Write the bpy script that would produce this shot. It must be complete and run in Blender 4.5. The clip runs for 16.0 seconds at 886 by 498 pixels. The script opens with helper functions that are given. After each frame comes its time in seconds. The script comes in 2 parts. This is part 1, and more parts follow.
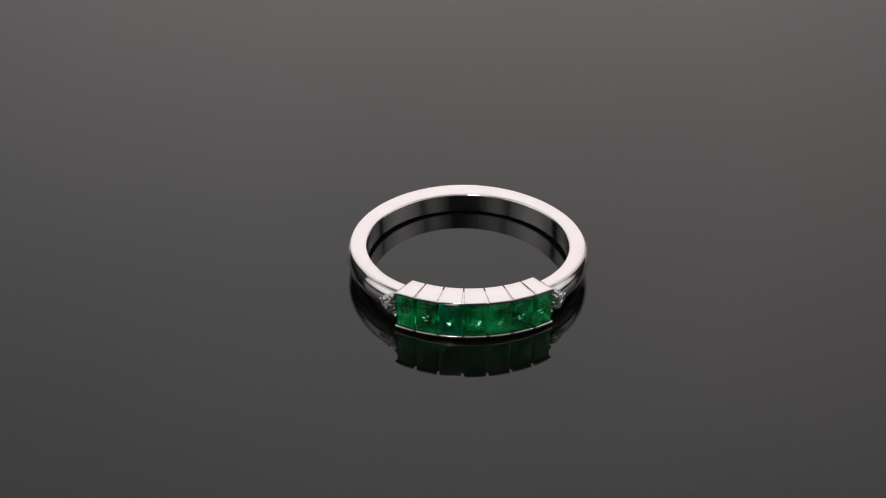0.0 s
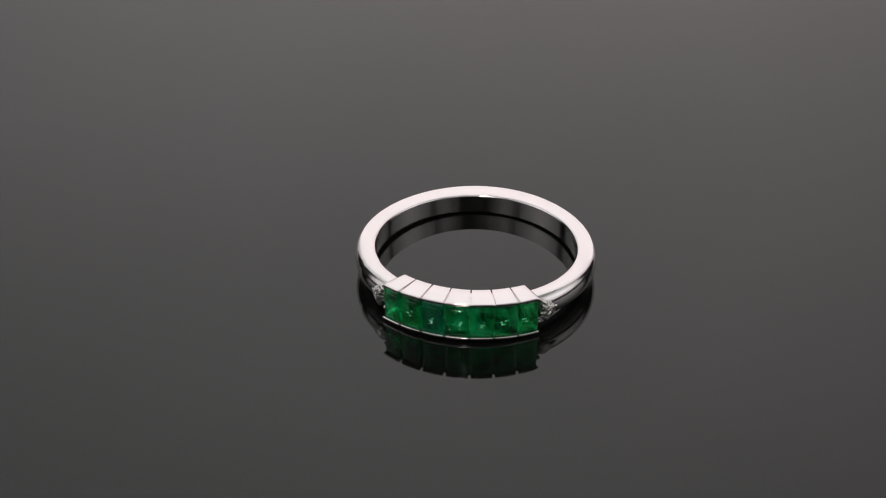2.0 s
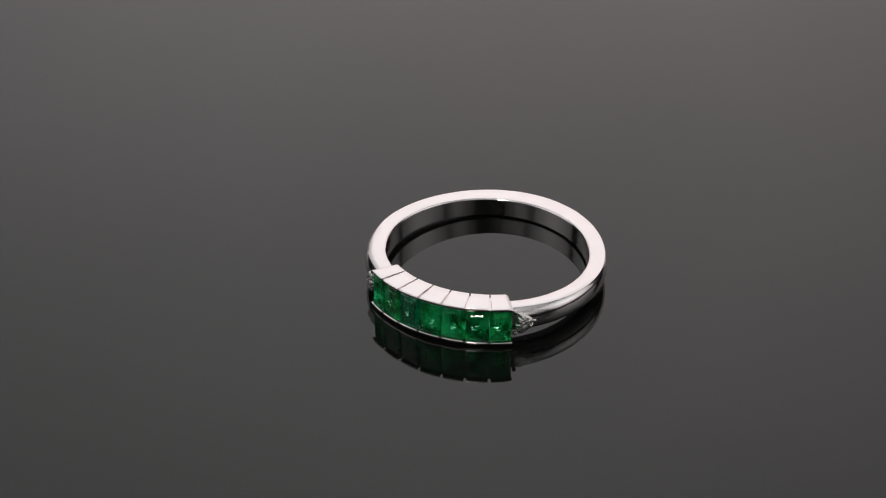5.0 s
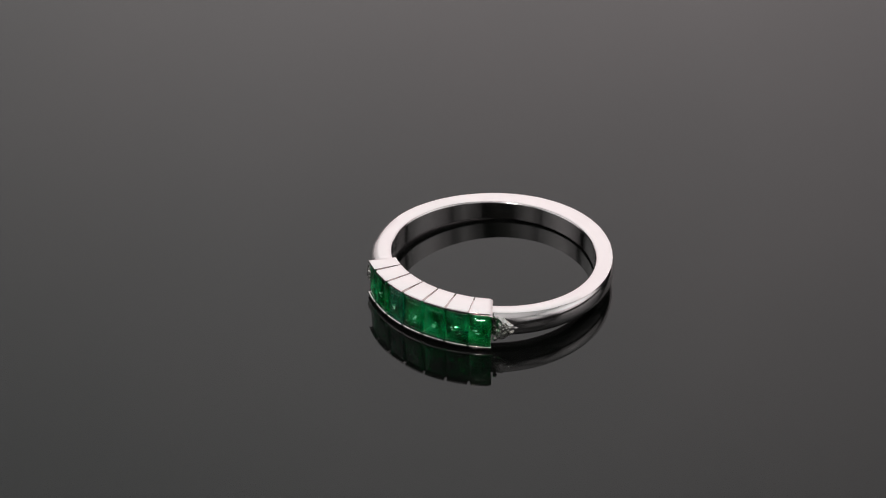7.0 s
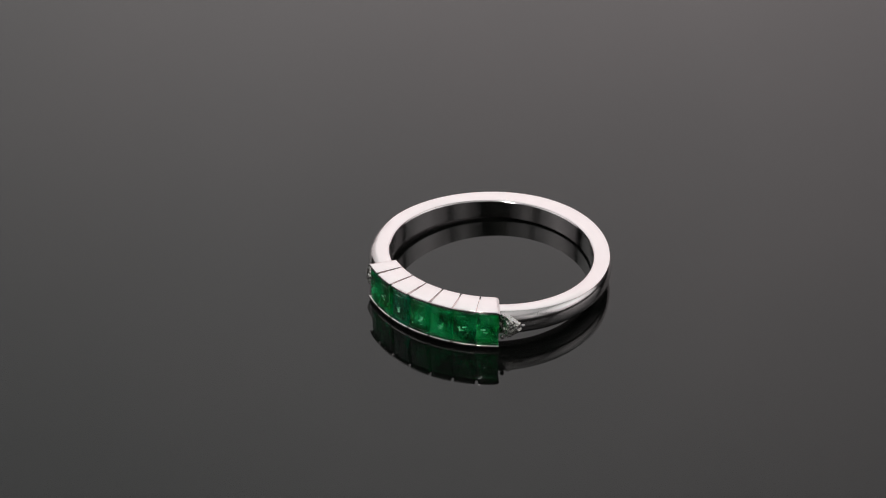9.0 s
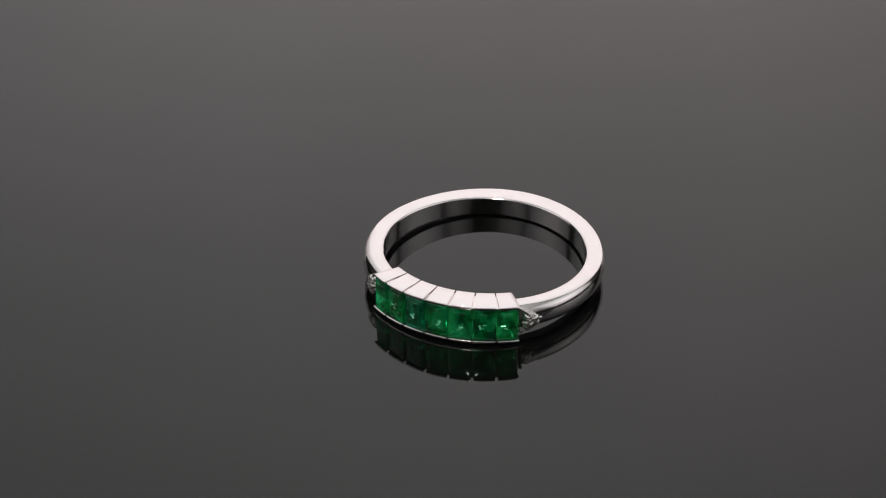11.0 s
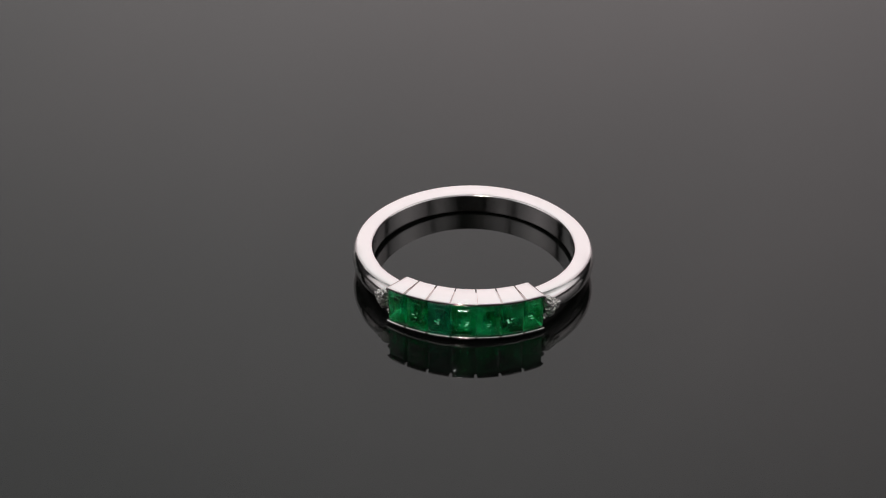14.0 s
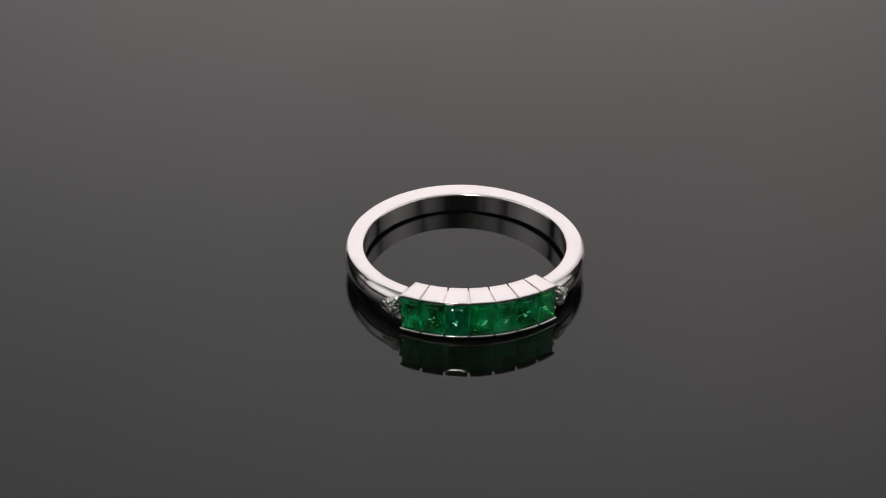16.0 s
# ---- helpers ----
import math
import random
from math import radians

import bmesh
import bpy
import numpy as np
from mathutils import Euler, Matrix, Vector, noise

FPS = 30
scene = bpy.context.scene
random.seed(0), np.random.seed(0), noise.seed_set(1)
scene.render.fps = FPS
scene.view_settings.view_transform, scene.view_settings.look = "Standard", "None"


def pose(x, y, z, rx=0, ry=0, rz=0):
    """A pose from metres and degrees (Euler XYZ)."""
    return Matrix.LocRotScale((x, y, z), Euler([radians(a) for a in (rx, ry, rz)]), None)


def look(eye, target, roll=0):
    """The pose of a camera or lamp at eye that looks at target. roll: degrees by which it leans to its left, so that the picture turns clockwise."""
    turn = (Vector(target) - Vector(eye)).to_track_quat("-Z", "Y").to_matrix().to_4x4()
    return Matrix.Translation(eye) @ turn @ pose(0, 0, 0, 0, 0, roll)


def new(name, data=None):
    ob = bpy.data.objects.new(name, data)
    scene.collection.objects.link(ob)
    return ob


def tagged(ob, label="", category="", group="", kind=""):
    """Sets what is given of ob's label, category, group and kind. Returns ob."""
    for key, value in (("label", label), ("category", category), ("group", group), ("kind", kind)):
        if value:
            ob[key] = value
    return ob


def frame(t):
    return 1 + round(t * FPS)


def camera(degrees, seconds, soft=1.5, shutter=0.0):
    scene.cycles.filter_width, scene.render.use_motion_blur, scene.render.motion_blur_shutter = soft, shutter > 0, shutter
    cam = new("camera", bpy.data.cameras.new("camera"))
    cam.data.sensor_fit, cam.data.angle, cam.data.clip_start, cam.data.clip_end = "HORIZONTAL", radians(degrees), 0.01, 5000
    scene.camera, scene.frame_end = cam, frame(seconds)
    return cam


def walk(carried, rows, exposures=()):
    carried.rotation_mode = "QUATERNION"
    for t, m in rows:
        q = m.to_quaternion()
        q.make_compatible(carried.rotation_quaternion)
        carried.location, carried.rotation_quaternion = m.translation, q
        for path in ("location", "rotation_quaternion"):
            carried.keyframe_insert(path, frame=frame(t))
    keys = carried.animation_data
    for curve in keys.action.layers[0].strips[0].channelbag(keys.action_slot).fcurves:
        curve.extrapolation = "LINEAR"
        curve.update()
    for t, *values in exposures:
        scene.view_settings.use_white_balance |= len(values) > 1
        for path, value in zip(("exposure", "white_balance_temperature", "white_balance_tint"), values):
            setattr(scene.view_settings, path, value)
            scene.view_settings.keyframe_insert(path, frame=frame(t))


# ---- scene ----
# One unit of the drawings below is a millimetre; the world is in metres.
MM = 0.001


def mm(x, y, z):
    return Vector((x * MM, y * MM, z * MM))


# ---- camera ----
PITCH, REACH = 32.77, 148.9
cam = camera(29.3, 16.0, soft=1.2)
eye = mm(0, -REACH * math.cos(radians(PITCH)), REACH * math.sin(radians(PITCH)))
still = look(eye, (0, 0, 0))
walk(cam, [(0.0, still), (16.0, still)])

# ---- world and light ----
world = bpy.data.worlds.new("studio")
scene.world = world
world.use_nodes = True
world.node_tree.nodes["Background"].inputs["Color"].default_value = (0.8, 0.85, 1.0, 1)
world.node_tree.nodes["Background"].inputs["Strength"].default_value = 0.02
scene.view_settings.exposure = 0.0
SOFTBOX_REAR, SOFTBOX_TOP, SOFTBOX_SIDE, SOFTBOX_FRONT, LED = 1.05, 0.50, 1.00, 0.47, 100.0


# ---- materials ----
def material(name):
    m = bpy.data.materials.new(name)
    m.use_nodes = True
    nt = m.node_tree
    return m, nt, nt.nodes["Principled BSDF"]


def node(nt, kind, **values):
    n = nt.nodes.new(kind)
    for k, v in values.items():
        n.inputs[k.replace("_", " ")].default_value = v
    return n


def coords(nt, scale):
    c = nt.nodes.new("ShaderNodeTexCoord")
    s = nt.nodes.new("ShaderNodeMapping")
    s.inputs["Scale"].default_value = scale if hasattr(scale, "__len__") else (scale,) * 3
    nt.links.new(c.outputs["Object"], s.inputs["Vector"])
    return s.outputs["Vector"]


def ramp(nt, source, stops):
    r = nt.nodes.new("ShaderNodeValToRGB")
    while len(r.color_ramp.elements) < len(stops):
        r.color_ramp.elements.new(0.5)
    for e, (at, c) in zip(r.color_ramp.elements, stops):
        e.position, e.color = at, (c, c, c, 1) if not hasattr(c, "__len__") else (*c, 1)
    nt.links.new(source, r.inputs["Fac"])
    return r.outputs["Color"]


def white_gold():
    m, nt, b = material("white_gold")
    b.inputs["Metallic"].default_value = 1.0
    v = coords(nt, 1000)
    big = node(nt, "ShaderNodeTexNoise", Scale=0.6, Detail=3.0)
    fine = node(nt, "ShaderNodeTexNoise", Scale=14.0, Detail=4.0)
    nt.links.new(v, big.inputs["Vector"]), nt.links.new(v, fine.inputs["Vector"])
    nt.links.new(ramp(nt, big.outputs["Fac"], [(0.3, (0.78, 0.745, 0.74)), (0.7, (0.835, 0.80, 0.795))]), b.inputs["Base Color"])
    nt.links.new(ramp(nt, fine.outputs["Fac"], [(0.3, 0.09), (0.75, 0.18)]), b.inputs["Roughness"])
    bump = node(nt, "ShaderNodeBump", Strength=0.12, Distance=0.00002)
    nt.links.new(fine.outputs["Fac"], bump.inputs["Height"])
    nt.links.new(bump.outputs["Normal"], b.inputs["Normal"])
    return m


def black_acrylic():
    m, nt, b = material("black_acrylic")
    b.inputs["IOR"].default_value = 1.443
    v = coords(nt, 1000)
    big = node(nt, "ShaderNodeTexNoise", Scale=0.03, Detail=3.0)
    nt.links.new(v, big.inputs["Vector"])
    nt.links.new(ramp(nt, big.outputs["Fac"], [(0.3, (0.0030, 0.0036, 0.0032)), (0.7, (0.0042, 0.0046, 0.0042))]), b.inputs["Base Color"])
    nt.links.new(ramp(nt, big.outputs["Fac"], [(0.3, 0.015), (0.7, 0.03)]), b.inputs["Roughness"])
    return m


def emerald(name, deep, mid, light):
    """Half-clear green stone, softly clouded, with a few pale veils."""
    m, nt, b = material(name)
    info = nt.nodes.new("ShaderNodeObjectInfo")

    def shifted(scale):
        shift = nt.nodes.new("ShaderNodeVectorMath")
        shift.operation = "MULTIPLY_ADD"
        nt.links.new(info.outputs["Random"], shift.inputs[0])
        shift.inputs[1].default_value = (37, 53, 71)
        nt.links.new(coords(nt, scale), shift.inputs[2])
        return shift.outputs[0]

    cloud = node(nt, "ShaderNodeTexNoise", Scale=0.75, Detail=2.0, Distortion=0.3)
    fleck = node(nt, "ShaderNodeTexNoise", Scale=2.1, Detail=3.0, Distortion=0.8)
    nt.links.new(shifted(1000), cloud.inputs["Vector"])
    nt.links.new(shifted((1000, 900, 1300)), fleck.inputs["Vector"])
    green = ramp(nt, cloud.outputs["Fac"], [(0.34, deep), (0.50, mid), (0.66, light)])
    garden = ramp(nt, fleck.outputs["Fac"], [(0.62, 0.0), (0.76, 0.7)])
    pale = nt.nodes.new("ShaderNodeMix")
    pale.data_type = "RGBA"
    nt.links.new(garden, pale.inputs["Factor"])
    nt.links.new(green, pale.inputs["A"])
    pale.inputs["B"].default_value = (0.16, 0.78, 0.44, 1)
    nt.links.new(pale.outputs["Result"], b.inputs["Base Color"])
    nt.links.new(ramp(nt, cloud.outputs["Fac"], [(0.35, 0.92), (0.65, 0.70)]), b.inputs["Transmission Weight"])
    b.inputs["IOR"].default_value = 1.58
    b.inputs["Roughness"].default_value = 0.06
    bump = node(nt, "ShaderNodeBump", Strength=0.04, Distance=0.0001)
    nt.links.new(fleck.outputs["Fac"], bump.inputs["Height"])
    nt.links.new(bump.outputs["Normal"], b.inputs["Normal"])
    return m


def glint_mint():
    """Pale mint metal of the flakes that stand in for glints of light on the stones."""
    m, nt, b = material("emerald_glint")
    n = node(nt, "ShaderNodeTexNoise", Scale=5.0, Detail=3.0)
    nt.links.new(coords(nt, 1000), n.inputs["Vector"])
    nt.links.new(ramp(nt, n.outputs["Fac"], [(0.35, (0.10, 0.62, 0.33)), (0.65, (0.50, 0.95, 0.72))]), b.inputs["Base Color"])
    b.inputs["Metallic"].default_value = 0.75
    b.inputs["Roughness"].default_value = 0.34
    return m


def diamond():
    m, nt, b = material("diamond")
    b.inputs["Base Color"].default_value = (1.0, 0.99, 0.95, 1)
    b.inputs["Transmission Weight"].default_value = 1.0
    b.inputs["IOR"].default_value = 2.40
    b.inputs["Metallic"].default_value = 0.8
    b.inputs["Roughness"].default_value = 0.12
    cells = node(nt, "ShaderNodeTexVoronoi", Scale=4.2)
    nt.links.new(coords(nt, 1000), cells.inputs["Vector"])
    bump = node(nt, "ShaderNodeBump", Strength=0.9, Distance=0.0001)
    nt.links.new(cells.outputs["Distance"], bump.inputs["Height"])
    nt.links.new(bump.outputs["Normal"], b.inputs["Normal"])
    return m


def added_shine():
    """Bright half-metal colour on the small diamonds' rear facets, added to imitate their sparkle."""
    m, nt, b = material("diamond_added_shine")
    n = node(nt, "ShaderNodeTexNoise", Scale=4.0, Detail=2.0)
    nt.links.new(coords(nt, 1000), n.inputs["Vector"])
    nt.links.new(ramp(nt, n.outputs["Fac"], [(0.4, (0.70, 0.68, 0.62)), (0.6, (0.97, 0.96, 0.92))]), b.inputs["Base Color"])
    b.inputs["Metallic"].default_value = 0.45
    b.inputs["Roughness"].default_value = 0.30
    return m


def plain(name, color, rough=0.8, scale=30.0, spread=0.08):
    m, nt, b = material(name)
    n = node(nt, "ShaderNodeTexNoise", Scale=scale, Detail=4.0)
    nt.links.new(coords(nt, 1), n.inputs["Vector"])
    lo, hi = [tuple(c * f for c in color) for f in (1 - spread, 1 + spread)]
    nt.links.new(ramp(nt, n.outputs["Fac"], [(0.3, lo), (0.7, hi)]), b.inputs["Base Color"])
    b.inputs["Roughness"].default_value = rough
    return m


def diffuser(name, strength, tint, reach, rim):
    """Lit diffuser cloth: brightest round its middle, falling off to the rim."""
    m, nt, b = material(name)
    b.inputs["Base Color"].default_value = (0.8, 0.8, 0.8, 1)
    b.inputs["Roughness"].default_value = 0.9
    g = nt.nodes.new("ShaderNodeTexGradient")
    g.gradient_type = "QUADRATIC_SPHERE"
    nt.links.new(coords(nt, reach), g.inputs["Vector"])
    n = node(nt, "ShaderNodeTexNoise", Scale=7.0, Detail=2.0)
    nt.links.new(coords(nt, 1), n.inputs["Vector"])
    fall = ramp(nt, g.outputs["Fac"], [(0.0, rim), (0.75, 1.0)])
    cloth = ramp(nt, n.outputs["Fac"], [(0.3, (0.935, 0.935, 0.945)), (0.7, (1.0, 0.98, 0.99))])
    mix = nt.nodes.new("ShaderNodeMix")
    mix.data_type, mix.blend_type = "RGBA", "MULTIPLY"
    mix.inputs["Factor"].default_value = 1.0
    nt.links.new(fall, mix.inputs["A"]), nt.links.new(cloth, mix.inputs["B"])
    tinted = nt.nodes.new("ShaderNodeMix")
    tinted.data_type, tinted.blend_type = "RGBA", "MULTIPLY"
    tinted.inputs["Factor"].default_value = 1.0
    split = nt.nodes.new("ShaderNodeSeparateXYZ")
    nt.links.new(coords(nt, 1), split.inputs["Vector"])
    up = node(nt, "ShaderNodeMapRange")
    up.inputs["From Min"].default_value, up.inputs["From Max"].default_value = -0.19, 0.29
    slant = nt.nodes.new("ShaderNodeMath")
    slant.operation = "MULTIPLY_ADD"
    nt.links.new(split.outputs["X"], slant.inputs[0])
    slant.inputs[1].default_value = 0.4
    nt.links.new(split.outputs["Y"], slant.inputs[2])
    nt.links.new(slant.outputs["Value"], up.inputs["Value"])
    nt.links.new(ramp(nt, up.outputs["Result"], [(0.0, tint), (1.0, (0.90, 0.925, 0.905))]), tinted.inputs["B"])
    nt.links.new(mix.outputs["Result"], tinted.inputs["A"])
    nt.links.new(tinted.outputs["Result"], b.inputs["Emission Color"])
    b.inputs["Emission Strength"].default_value = strength
    return m


GOLD, ACRYLIC, DIAMOND, GLINT, ADDED_SHINE = white_gold(), black_acrylic(), diamond(), glint_mint(), added_shine()
EMERALD = emerald("emerald", (0.001, 0.25, 0.07), (0.006, 0.72, 0.21), (0.03, 0.98, 0.36))
BLUISH = emerald("bluish_emerald", (0.002, 0.28, 0.12), (0.010, 0.55, 0.26), (0.04, 0.85, 0.46))
BRIGHT = emerald("bright_emerald", (0.004, 0.46, 0.11), (0.012, 0.74, 0.20), (0.05, 0.95, 0.32))
WALL = plain("grey_wall_paint", (0.35, 0.345, 0.34), 0.9, 12)
CEILING = plain("white_ceiling_paint", (0.70, 0.70, 0.69), 0.9, 12)
DESK = plain("dark_desk_laminate", (0.05, 0.05, 0.052), 0.5, 60, 0.2)
CASE = plain("black_softbox_cloth", (0.02, 0.02, 0.02), 0.8, 80, 0.2)
REAR_CLOTH = diffuser("lit_diffuser_rear", SOFTBOX_REAR, (1.0, 0.895, 0.897), (1.0, 0.95, 0.9), 0.32)
SIDE_CLOTH = diffuser("lit_diffuser_side", SOFTBOX_SIDE, (1.0, 0.95, 0.95), (1.5, 1.5, 1.0), 0.25)
FRONT_CLOTH = diffuser("lit_diffuser_front", SOFTBOX_FRONT, (1.0, 0.97, 0.95), (2.6, 2.0, 1.0), 0.05)
LED_GLOW, led_tree, led_shader = material("led_glow")
led_shader.inputs["Emission Color"].default_value = (1.0, 0.97, 0.92, 1)
led_shader.inputs["Emission Strength"].default_value = LED
TOP_CLOTH = diffuser("lit_diffuser_top", SOFTBOX_TOP, (1.0, 0.97, 0.96), (0.9, 0.9, 0.9), 0.35)


# ---- building helpers ----
def mesh_object(name, bm, mat, sharp=30):
    bmesh.ops.recalc_face_normals(bm, faces=bm.faces)
    me = bpy.data.meshes.new(name)
    bm.to_mesh(me)
    bm.free()
    me.materials.append(mat)
    if sharp:
        for p in me.polygons:
            p.use_smooth = True
        me.set_sharp_from_angle(angle=radians(sharp))
    ob = new(name, me)
    if sharp:
        w = ob.modifiers.new("even_shading", "WEIGHTED_NORMAL")
        w.keep_sharp, w.weight = True, 100
    return ob


def part(name, bm, mat, parent, label="", sharp=30):
    ob = mesh_object(name, bm, mat, sharp)
    ob.parent = parent
    return tagged(ob, label)


def box(bm, size, at=(0, 0, 0), bevel=0.0):
    made = bmesh.ops.create_cube(bm, size=1, matrix=Matrix.Translation(at) @ Matrix.Diagonal((*size, 1)))
    if bevel:
        edges = list({e for v in made["verts"] for e in v.link_edges})
        bmesh.ops.bevel(bm, geom=edges, offset=bevel, segments=2, affect="EDGES", profile=0.6)
    return bm


def rounded(outline, radius, steps=3):
    """A closed outline with each corner cut back to a small arc."""
    out, n = [], len(outline)
    for i in range(n):
        a, p, b = (Vector(outline[k % n]) for k in (i - 1, i, i + 1))
        r = min(radius, (a - p).length * 0.45, (b - p).length * 0.45)
        s, e = p + (a - p).normalized() * r, p + (b - p).normalized() * r
        for k in range(steps + 1):
            u = k / steps
            out.append((1 - u) ** 2 * s + 2 * u * (1 - u) * p + u * u * e)
    return out


def polar(r, phi, z):
    """A point of the ring: radius, angle from the middle of the jewelled head, height over its mid-plane."""
    a = radians(phi)
    return mm(r * math.sin(a), -r * math.cos(a), z)


def sweep(outline, phi0, phi1, steps, closed=False, bm=None):
    """An outline of (radius, height) swept round the finger's axis."""
    bm = bm or bmesh.new()
    count = steps if closed else steps + 1
    rings = [[bm.verts.new(polar(p[0], phi0 + (phi1 - phi0) * i / steps, p[1])) for p in outline] for i in range(count)]
    n = len(outline)
    for i in range(steps):
        a, b = rings[i], rings[(i + 1) % count]
        for k in range(n):
            bm.faces.new((a[k], a[(k + 1) % n], b[(k + 1) % n], b[k]))
    if not closed:
        bm.faces.new(rings[0]), bm.faces.new(rings[-1][::-1])
    return bm


# ---- the room round the set ----
def room():
    for name, size, at, mat in (
        ("floor", (3.2, 3.2, 0.1), (0, 0, -0.80), DESK),
        ("wall_north", (3.2, 0.1, 2.6), (0, 1.65, 0.55), WALL),
        ("wall_south", (3.2, 0.1, 2.6), (0, -1.65, 0.55), WALL),
        ("wall_east", (0.1, 3.2, 2.6), (1.65, 0, 0.55), WALL),
        ("wall_west", (0.1, 3.2, 2.6), (-1.65, 0, 0.55), WALL),
        ("ceiling", (3.2, 3.2, 0.1), (0, 0, 1.90), CEILING),
    ):
        tagged(mesh_object(name, box(bmesh.new(), size, at), mat, 0), kind="structure")


def desk():
    top = new("desk")
    tagged(top, "dark laminate desk under the turntable", "desk")
    top.location = (0, 0, -0.75)
    part("desktop", box(bmesh.new(), (1.4, 0.9, 0.03), (0, 0, 0.70), 0.002), DESK, top)
    for x in (-0.66, 0.66):
        for y in (-0.41, 0.41):
            part("leg", box(bmesh.new(), (0.05, 0.05, 0.685), (x, y, 0.3425), 0.003), CASE, top)


def softbox(width, height, m, cloth, label, end):
    s = new("softbox")
    s.matrix_world = m
    tagged(s, label, "softbox", "softboxes round the set")
    part("diffuser", box(bmesh.new(), (width, height, 0.002), (0, 0, 0)), cloth, s, "glowing white diffuser cloth", 0)
    bm = bmesh.new()
    for sx, sy, at in ((width + 0.03, 0.015, (0, height / 2 + 0.0075)), (width + 0.03, 0.015, (0, -height / 2 - 0.0075)),
                       (0.015, height, (width / 2 + 0.0075, 0)), (0.015, height, (-width / 2 - 0.0075, 0))):
        box(bm, (sx, sy, 0.03), (*at, 0.0))
    part("rim", bm, CASE, s)
    bm = bmesh.new()
    a = [bm.verts.new((x * width / 2, y * height / 2, 0.004)) for x, y in ((-1, -1), (1, -1), (1, 1), (-1, 1))]
    b = [bm.verts.new((x * 0.08, y * 0.08, 0.28)) for x, y in ((-1, -1), (1, -1), (1, 1), (-1, 1))]
    for i in range(4):
        bm.faces.new((a[i], a[(i + 1) % 4], b[(i + 1) % 4], b[i]))
    bm.faces.new(b)
    part("hood", bm, CASE, s)
    # the pole that holds it, upright between the hood and the floor or the ceiling
    start = m @ Vector((0, 0, 0.27))
    bm = bmesh.new()
    box(bm, (0.03, 0.03, abs(end - start.z)), (start.x, start.y, (end + start.z) / 2), 0.004)
    bm.transform(m.inverted())
    part("pole", bm, CASE, s)
    return s


room()
desk()
softbox(1.4, 0.85, look((0.025, 0.62, 0.36), (0, 0, 0)), REAR_CLOTH, "lit white softbox with black hood behind the set", -0.75)
softbox(1.5, 1.2, look((0, -0.10, 0.95), (0, 0, 0)), TOP_CLOTH, "lit white softbox with black hood over the set", 1.85)
for x in (-1, 1):
    softbox(0.72, 0.90, look((x * 0.60, -0.74, 0.60), (0, 0, 0)), FRONT_CLOTH, "lit white softbox with black hood beside the camera", -0.75)
    softbox(0.9, 0.85, look((x * 0.76, -0.05, 0.48), (0, 0, 0)), SIDE_CLOTH, "lit white softbox with black hood beside the turntable", -0.75)


def led_lamp(at):
    """A small spot on an upright stem, which gives the stones their sparkle."""
    m = look(at, (0, -0.004, 0))
    lamp = new("led_lamp")
    lamp.matrix_world = m
    tagged(lamp, "small black LED spot lamp on a thin stem beside the camera", "lamp")
    bm = bmesh.new()
    bmesh.ops.create_cone(bm, cap_ends=True, segments=32, radius1=0.02, radius2=0.02, depth=0.002)
    part("lens", bm, LED_GLOW, lamp, "glowing white lens", 0)
    bm = bmesh.new()
    bmesh.ops.create_cone(bm, cap_ends=True, segments=32, radius1=0.024, radius2=0.014, depth=0.05, matrix=Matrix.Translation((0, 0, 0.027)))
    part("housing", bm, CASE, lamp)
    back = m @ Vector((0, 0, 0.045))
    bm = bmesh.new()
    box(bm, (0.006, 0.006, back.z + 0.035), (back.x, back.y, (back.z - 0.035) / 2), 0.001)
    bm.transform(m.inverted())
    part("stem", bm, CASE, lamp)


led_lamp((-0.062, -0.245, 0.325))

# ---- the turntable ----
AXIS = (1.41, -6.46)
OFFSET = (0.88, 3.52)
DISC = 150.0


def turntable():
    t = new("turntable")
    tagged(t, "round turntable with a polished black acrylic plate", "turntable")
    t.location = mm(*AXIS, 0)
    bm = bmesh.new()
    rows = [[bm.verts.new(polar(r, 2.25 * k, z)) for k in range(160)] for r, z in ((DISC - 0.5, -4), (DISC, -3.5), (DISC, -0.5), (DISC - 0.5, 0))]
    for a, b in zip(rows, rows[1:]):
        for k in range(160):
            bm.faces.new((a[k], a[(k + 1) % 160], b[(k + 1) % 160], b[k]))
    bm.faces.new(rows[0]), bm.faces.new(rows[-1])
    part("plate", bm, ACRYLIC, t, sharp=0)
    bm = bmesh.new()
    sweep(rounded([(1, -35), (1, -4.05), (120, -4.05), (130, -35)], 2), 0, 360, 96, True, bm)
    part("base", bm, CASE, t)
    return t


# ---- the ring ----
TILT, LIFT = 2.98, 1.435
INNER = 8.667
CUTS = (-36.2, -26.5, -16.0, -5.4, 5.4, 16.0, 26.5, 36.2)


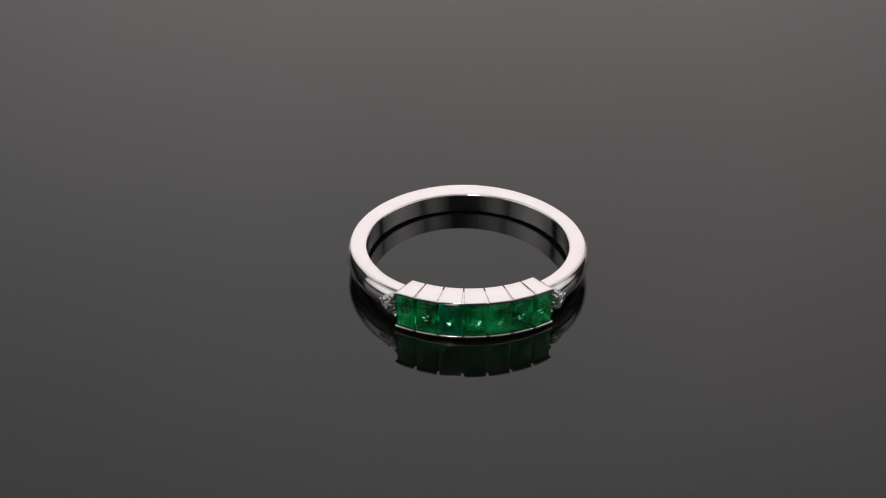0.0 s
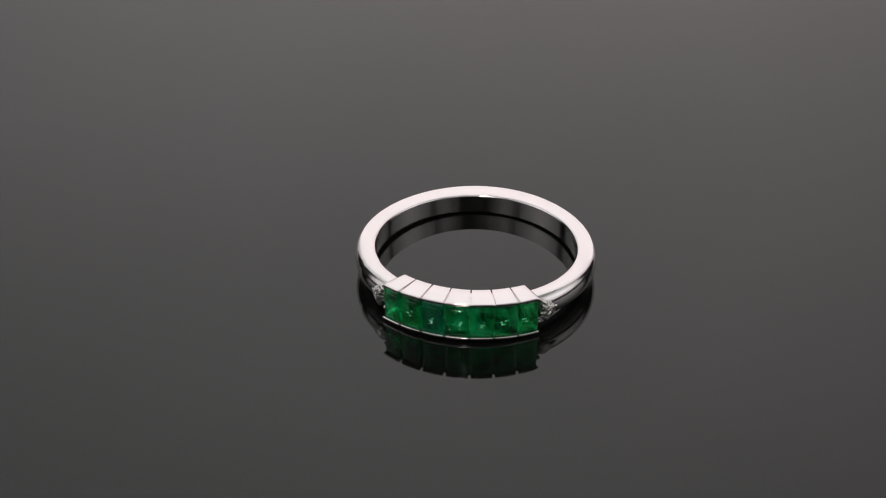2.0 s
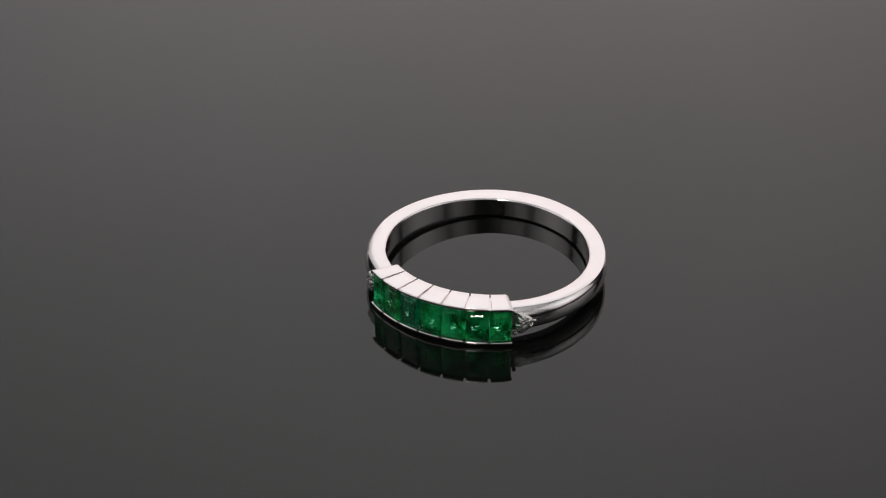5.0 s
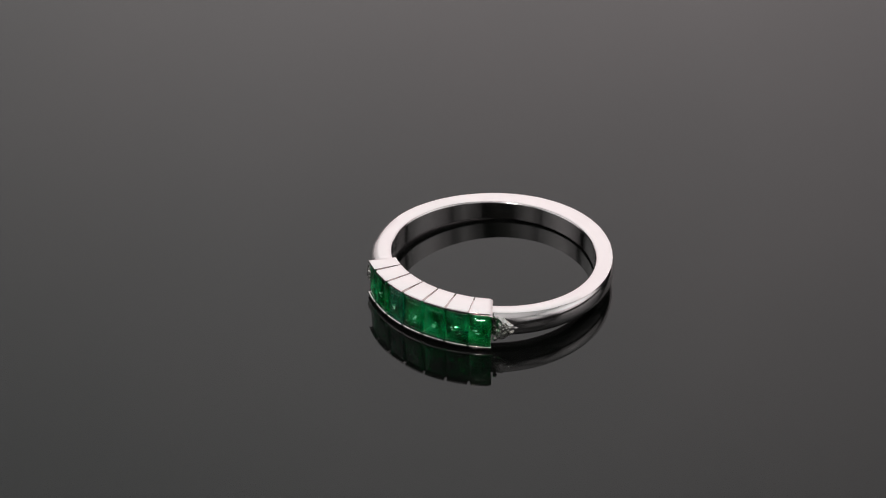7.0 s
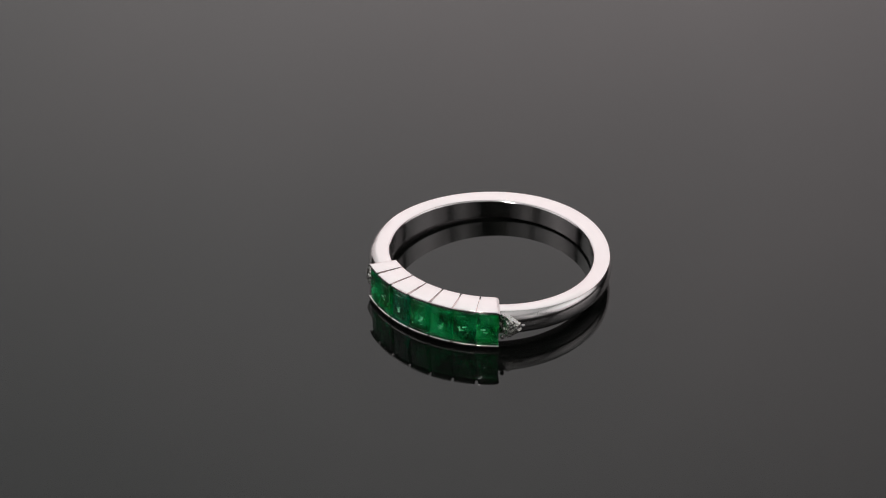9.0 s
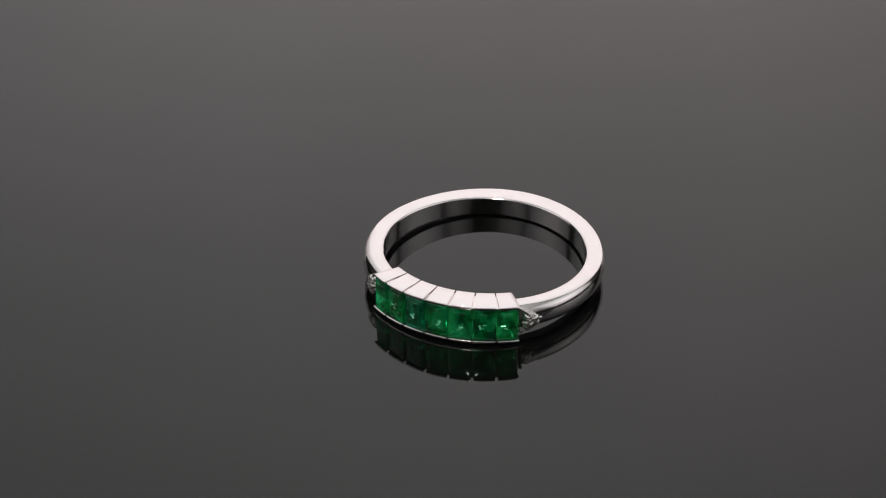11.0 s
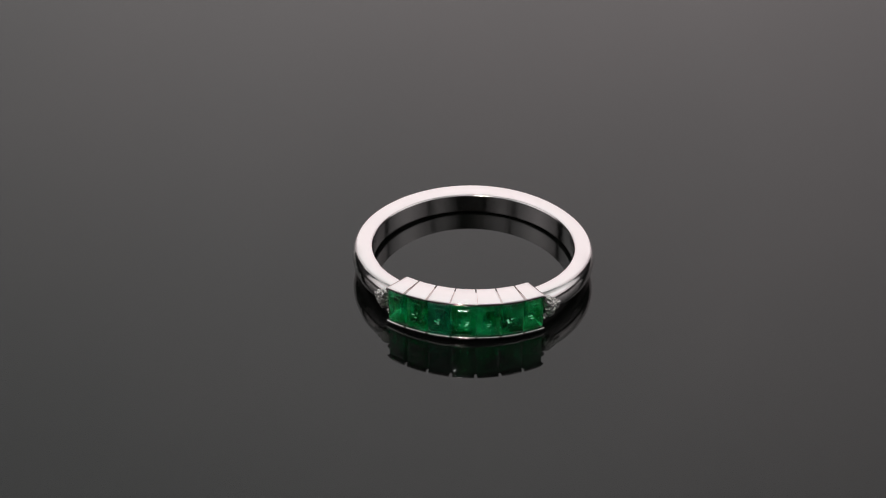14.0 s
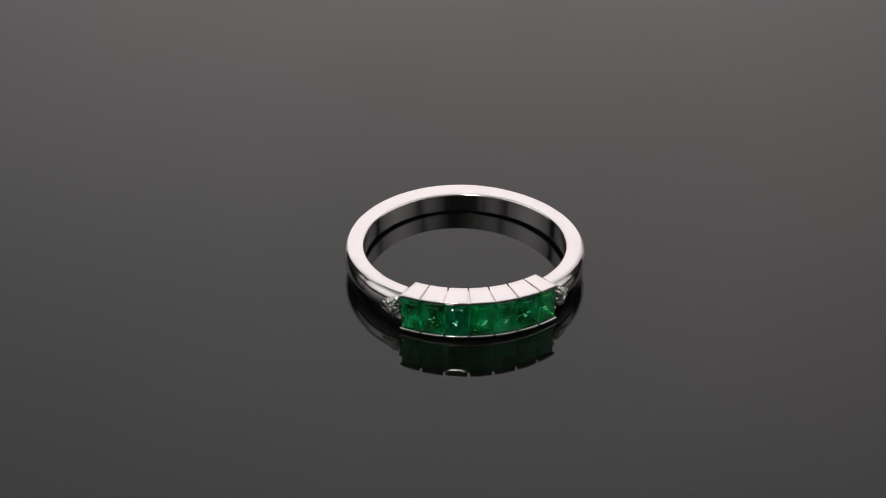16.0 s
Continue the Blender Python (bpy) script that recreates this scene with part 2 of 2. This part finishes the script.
def band_outline(phi):
    """A D-shaped wire at that angle: flat sides, eased inner edges, domed outer face; fuller towards the head."""
    back = (1 - math.cos(radians(phi))) / 2
    rim = 9.68 + 0.34 * min(1.0, 2 * back) + 0.44 * max(0.0, -math.cos(radians(phi))) ** 4
    outer = max(10.47 - 0.35 * back ** 1.5, rim + 0.06)
    inner = [(INNER, 1.00), (INNER + 0.04, 1.075), (INNER + 0.09, 1.125), (INNER + 0.17, 1.15)]
    crown = [(rim + (outer - rim) * u, z) for u, z in ((0.0, 1.15), (0.12, 1.12), (0.45, 1.00), (0.70, 0.83), (0.86, 0.63), (0.94, 0.46), (0.98, 0.30), (1.0, 0.15), (1.0, 0.0))]
    keel = [(outer + d, z) for d, z in ((-0.03, -0.20), (-0.08, -0.38), (-0.17, -0.57), (-0.31, -0.76), (-0.50, -0.93), (-0.70, -1.05), (-0.88, -1.12), (-0.98, -1.15))]
    return [(r, -z) for r, z in inner] + keel[::-1] + crown[::-1] + inner[::-1]


def band():
    """The wire round the finger, a little lower at the back, with a three-cornered socket for each diamond."""
    bm = bmesh.new()
    angles = [35.9 + 0.45 * k for k in range(27)]
    angles += [angles[-1] + (360 - 2 * angles[-1]) * k / 130 for k in range(1, 130)] + [360 - p for p in angles[::-1]]
    rows = []
    for phi in angles:
        near = min(phi, 360 - phi)
        tall = 1.0 - 0.20 * (1 - math.cos(radians(phi))) / 2
        worn = mm(0, 0.42 * max(0.0, -math.cos(radians(phi))) ** 2, 0)
        # bent a little out of round by wear
        swell = max(0.0, math.cos(radians(phi - 217))) ** 4
        tall -= 0.05 * swell
        bent = 0.16 * swell - 0.06 * math.cos(radians(phi - 127)) ** 2 * (near > 60)
        reach = 0.86 * (46.6 - near) / 8.6
        rows.append([bm.verts.new(polar(9.50 if r > 9.65 and abs(z) < reach else r + bent + 0.09 * swell * (r > 9.5), phi, z * tall) + worn) for r, z in band_outline(phi)])
    n = len(rows[0])
    for a, b in zip(rows, rows[1:]):
        for k in range(n):
            bm.faces.new((a[k], a[(k + 1) % n], b[(k + 1) % n], b[k]))
    bm.faces.new(rows[0]), bm.faces.new(rows[-1][::-1])
    return bm


def head_outline():
    """Channel open to the outside, with an upper and a lower rail."""
    return rounded([(8.64, -1.80), (10.80, -1.80), (10.93, -1.70), (10.94, -1.54), (10.86, -1.49), (10.2, -1.48),
                    (9.5, -0.6), (9.5, 0.6), (10.2, 1.40), (10.62, 1.44), (10.97, 1.46), (10.97, 1.63), (10.91, 1.71), (8.64, 1.69)], 0.04)


def channel_segment(start, stop, rnd):
    """One saw-cut length of the channel, its lips filed back a little at the cuts and leaning unevenly."""
    bm = sweep(head_outline(), start, stop, 12)
    lean, skew = rnd.uniform(0.03, 0.06), rnd.uniform(-0.12, 0.12)
    for v in bm.verts:
        r, z = math.hypot(v.co.x, v.co.y) / MM, v.co.z / MM
        phi = math.degrees(math.atan2(v.co.x, -v.co.y))
        edge = min(phi - start, stop - phi)
        side = 1 if phi - start < stop - phi else -1
        if z > 1.46 and abs(phi) < 35.5 and edge < 0.6:
            phi += skew * (r - 9.8)
        if r > 10.7 and abs(z) > 1.42:
            if edge < 0.4 and abs(phi) < 35.5:
                phi += side * 0.32
            if z > 1.42:
                r += lean * (z - 1.40) / 0.28
                z -= 0.02 * (1 - edge / (stop - start)) * (z > 1.6)
        over = abs(phi) - 34.4
        if over > 0 and z > 1.46:
            z -= 0.13 * (over / 1.8) ** 1.5
        v.co = polar(r, phi, z)
    return bm


def emerald_cut(half_w, half_h, seed):
    """A step-cut stone, its table towards +x: x outward, y along the row, z up. The back facets are cut by hand, unevenly."""
    bm = bmesh.new()
    rnd = random.Random(seed)
    levels = [(10.87, 0.42), (10.83, 0.38), (10.80, 0.16), (10.70, 0.0), (10.50, 0.0), (10.16, 0.30), (9.86, 0.54), (9.64, 0.76)]
    loops = []
    for i, (r, inset) in enumerate(levels):
        w, h, c = half_w - inset, half_h - inset * 1.15, 0.09
        corners = [(-w + c, -h), (w - c, -h), (w, -h + c), (w, h - c), (w - c, h), (-w + c, h), (-w, h - c), (-w, -h + c)]
        row = []
        for k in range(8):
            a, b = corners[k], corners[(k + 1) % 8]
            cut = 1 if k % 2 else (1 if k in (0, 4) else 2)
            for j in range(cut):
                u = j / cut
                d = [rnd.uniform(-0.03, 0.03) if i > 4 else 0.0 for _ in range(3)]
                row.append(bm.verts.new(mm(r + d[0], a[0] + (b[0] - a[0]) * u + d[1], a[1] + (b[1] - a[1]) * u + d[2])))
        loops.append(row)
    n = len(loops[0])
    for i, (a, b) in enumerate(zip(loops, loops[1:])):
        for k in range(n):
            j = (k + 1) % n
            if i < 4:
                bm.faces.new((a[k], a[j], b[j], b[k]))
            else:
                bm.faces.new((a[k], a[j], b[j])), bm.faces.new((a[k], b[j], b[k]))
    bm.faces.new(loops[0]), bm.faces.new(loops[-1][::-1])
    return bm


def glint_flake(rnd, x, y, z, w, h):
    """A thin jagged flake at a stone's table, facing outward and up, added as a glint of light."""
    bm = bmesh.new()
    turn = Euler((rnd.uniform(-0.25, 0.25), -radians(rnd.uniform(30, 48)), radians(rnd.uniform(-20, 20)))).to_matrix().to_4x4()
    at = Matrix.Translation(mm(x, y, z)) @ turn
    corners = [(sy * w * rnd.uniform(0.6, 1.2), sz * h * rnd.uniform(0.4, 1.4)) for sy, sz in ((-1, -1), (-0.3, -1.2), (0.4, -1.0), (1, -1), (1, 1), (0.3, 1.1), (-0.3, 0.9), (-1, 1))]
    loops = [[bm.verts.new(at @ mm(d, p, q)) for p, q in corners] for d in (-0.006, 0.006)]
    n = len(corners)
    for k in range(n):
        bm.faces.new((loops[0][k], loops[0][(k + 1) % n], loops[1][(k + 1) % n], loops[1][k]))
    bm.faces.new(loops[0][::-1]), bm.faces.new(loops[1])
    return bm


def glint_flakes(rnd, count):
    """Some added glints stacked like steps about the middle of the table, and a few specks round them."""
    y, z = rnd.uniform(-0.25, 0.25), rnd.uniform(-0.50, -0.25)
    for _ in range(count):
        yield glint_flake(rnd, 10.858, y + rnd.gauss(0, 0.10), z, rnd.uniform(0.09, 0.24), rnd.uniform(0.03, 0.065))
        z += rnd.uniform(0.13, 0.24)
    for _ in range(4):
        yield glint_flake(rnd, 10.862, rnd.gauss(0, 0.26), rnd.gauss(-0.15, 0.32), rnd.uniform(0.03, 0.07), rnd.uniform(0.02, 0.035))


def trillion_cut():
    """A small three-cornered brilliant: x outward, its tip towards +y."""
    bm = bmesh.new()
    rnd = random.Random(4)
    n = 18

    def outline(r, size, turn=0.0, rough=0.06):
        row = []
        for k in range(n):
            a = 2 * math.pi * (k + turn) / n
            d = size * (1 + 0.14 * math.cos(3 * a))
            j = [rnd.uniform(-rough, rough) for _ in range(3)]
            row.append(bm.verts.new(mm(r + j[0], d * math.cos(a) + j[1], d * math.sin(a) * 1.16 + j[2])))
        return row

    table, crown, girdle = outline(0.36, 0.30, 0.0, 0.03), outline(0.25, 0.56, 0.5), outline(0.03, 0.76, 0.0, 0.03)
    low, mid = outline(-0.02, 0.76, 0.0, 0.03), outline(-0.26, 0.44, 0.5, 0.15)
    tip = bm.verts.new(mm(-0.42, 0.05, 0.04))
    bm.faces.new(table)
    for a, b, late in ((table, crown, 0), (crown, girdle, 1), (low, mid, 0)):
        for k in range(n):
            j = (k + 1) % n
            if late:
                bm.faces.new((a[k], b[j], a[j])), bm.faces.new((a[k], b[k], b[j]))
            else:
                bm.faces.new((a[k], b[k], a[j])), bm.faces.new((a[j], b[k], b[j]))
    for k in range(n):
        j = (k + 1) % n
        bm.faces.new((girdle[k], low[k], low[j], girdle[j]))
        bm.faces.new((mid[k], tip, mid[j]))
    # rear facets take the bright colour that stands in for returned light
    for f in bm.faces:
        f.material_index = 1 if all(v.co.x < -0.01 * MM for v in f.verts) else 0
    return bm


def bead(r, phi, z, size, stretch=1.0):
    bm = bmesh.new()
    bmesh.ops.create_uvsphere(bm, u_segments=12, v_segments=8, radius=size * MM)
    turn = Matrix.Rotation(radians(phi - 90), 4, "Z")
    bm.transform(Matrix.Translation(polar(r, phi, z)) @ turn @ Matrix.Diagonal((1, stretch, 1, 1)))
    return bm


def outward(phi):
    """The turn that carries +x to the outward direction at that angle."""
    return Matrix.Rotation(radians(phi - 90), 4, "Z")


def ring():
    r = new("ring")
    tagged(r, "white gold ring with seven green emeralds, lying on black acrylic", "ring")
    part("band", band(), GOLD, r, "polished white gold band")
    core = [(8.75, -1.70), (10.82, -1.70), (10.82, -1.53), (9.9, -1.53), (9.4, -0.7), (9.4, 0.7), (9.9, 1.43), (10.74, 1.47), (10.70, 1.50), (8.75, 1.45)]
    part("head_core", sweep(core, -36.0, 36.0, 48), GOLD, r)
    rnd = random.Random(12)
    kinds = (EMERALD, EMERALD, BLUISH, EMERALD, EMERALD, EMERALD, BRIGHT)
    for a, b, kind, count in zip(CUTS, CUTS[1:], kinds, (0, 2, 3, 3, 2, 3, 2)):
        start, stop = a + (0.38 if a > -30 else 0.0), b - (0.38 if b < 30 else 0.0)
        bm = channel_segment(start, stop, rnd)
        part("channel_segment", bm, GOLD, r)
        middle, half = (a + b) / 2, radians((b - a) / 2)
        stone = part("emerald", emerald_cut(10.6 * math.tan(half) - 0.025, 1.44, int(a + 50)), kind, r, "translucent bluish green emerald" if kind is BLUISH else "translucent green step-cut emerald", 0)
        stone.matrix_local = outward(middle) @ Matrix.Translation(mm(0, 0, -0.03)) @ Matrix.Translation(mm(10.5, 0, 0)) @ Euler((0, radians(rnd.uniform(-2, 2)), radians(rnd.uniform(-2, 2)))).to_matrix().to_4x4() @ Matrix.Translation(mm(-10.5, 0, 0))
        # flakes added on the table to imitate light glinting from the facets
        for bm in glint_flakes(rnd, count):
            part("glint_flake", bm, GLINT, stone, "pale flake standing in for a glint", 0)
    for side in (-1, 1):
        gem = part("diamond", trillion_cut(), DIAMOND, r, "small sparkling diamond", 0)
        gem.data.materials.append(ADDED_SHINE)
        gem.matrix_local = Matrix.Translation(polar(10.42, side * 41.6, 0.04)) @ outward(side * 42.0) @ Matrix.Rotation(radians(-16), 4, "Y") @ Matrix.Rotation(0 if side > 0 else math.pi, 4, "X")
        for phi, z, size, stretch in ((37.8, 0.98, 0.20, 1.0), (37.8, -0.98, 0.20, 1.0), (46.5, 0.0, 0.20, 1.5)):
            part("prong", bead(10.36, side * phi, z, size, stretch), GOLD, r)
    return r


TABLE = turntable()
RING = ring()


# ---- what moves ----
def turn_at(t):
    """The turntable's angle: a steady turn one way, a quick reversal, and back."""
    knee, low = 7.625, -42.1
    s = math.sqrt((t - knee) ** 2 + 0.11 ** 2)
    return low + (5.86 if t < knee else 5.82) * s


def motions():
    times = [0, 1, 2, 3, 4, 5, 6, 7, 7.3, 7.5, 7.6, 7.7, 7.8, 8, 8.3, 9, 10, 11, 12, 13, 14, 15, 16]
    spin, ride = [], []
    for t in times:
        m = Matrix.Translation(mm(*AXIS, 0)) @ Matrix.Rotation(radians(turn_at(t)), 4, "Z")
        spin.append((t, m))
        ride.append((t, m @ Matrix.Translation(mm(*OFFSET, LIFT)) @ Matrix.Rotation(radians(-TILT), 4, "X")))
    walk(TABLE, spin)
    walk(RING, ride)


motions()
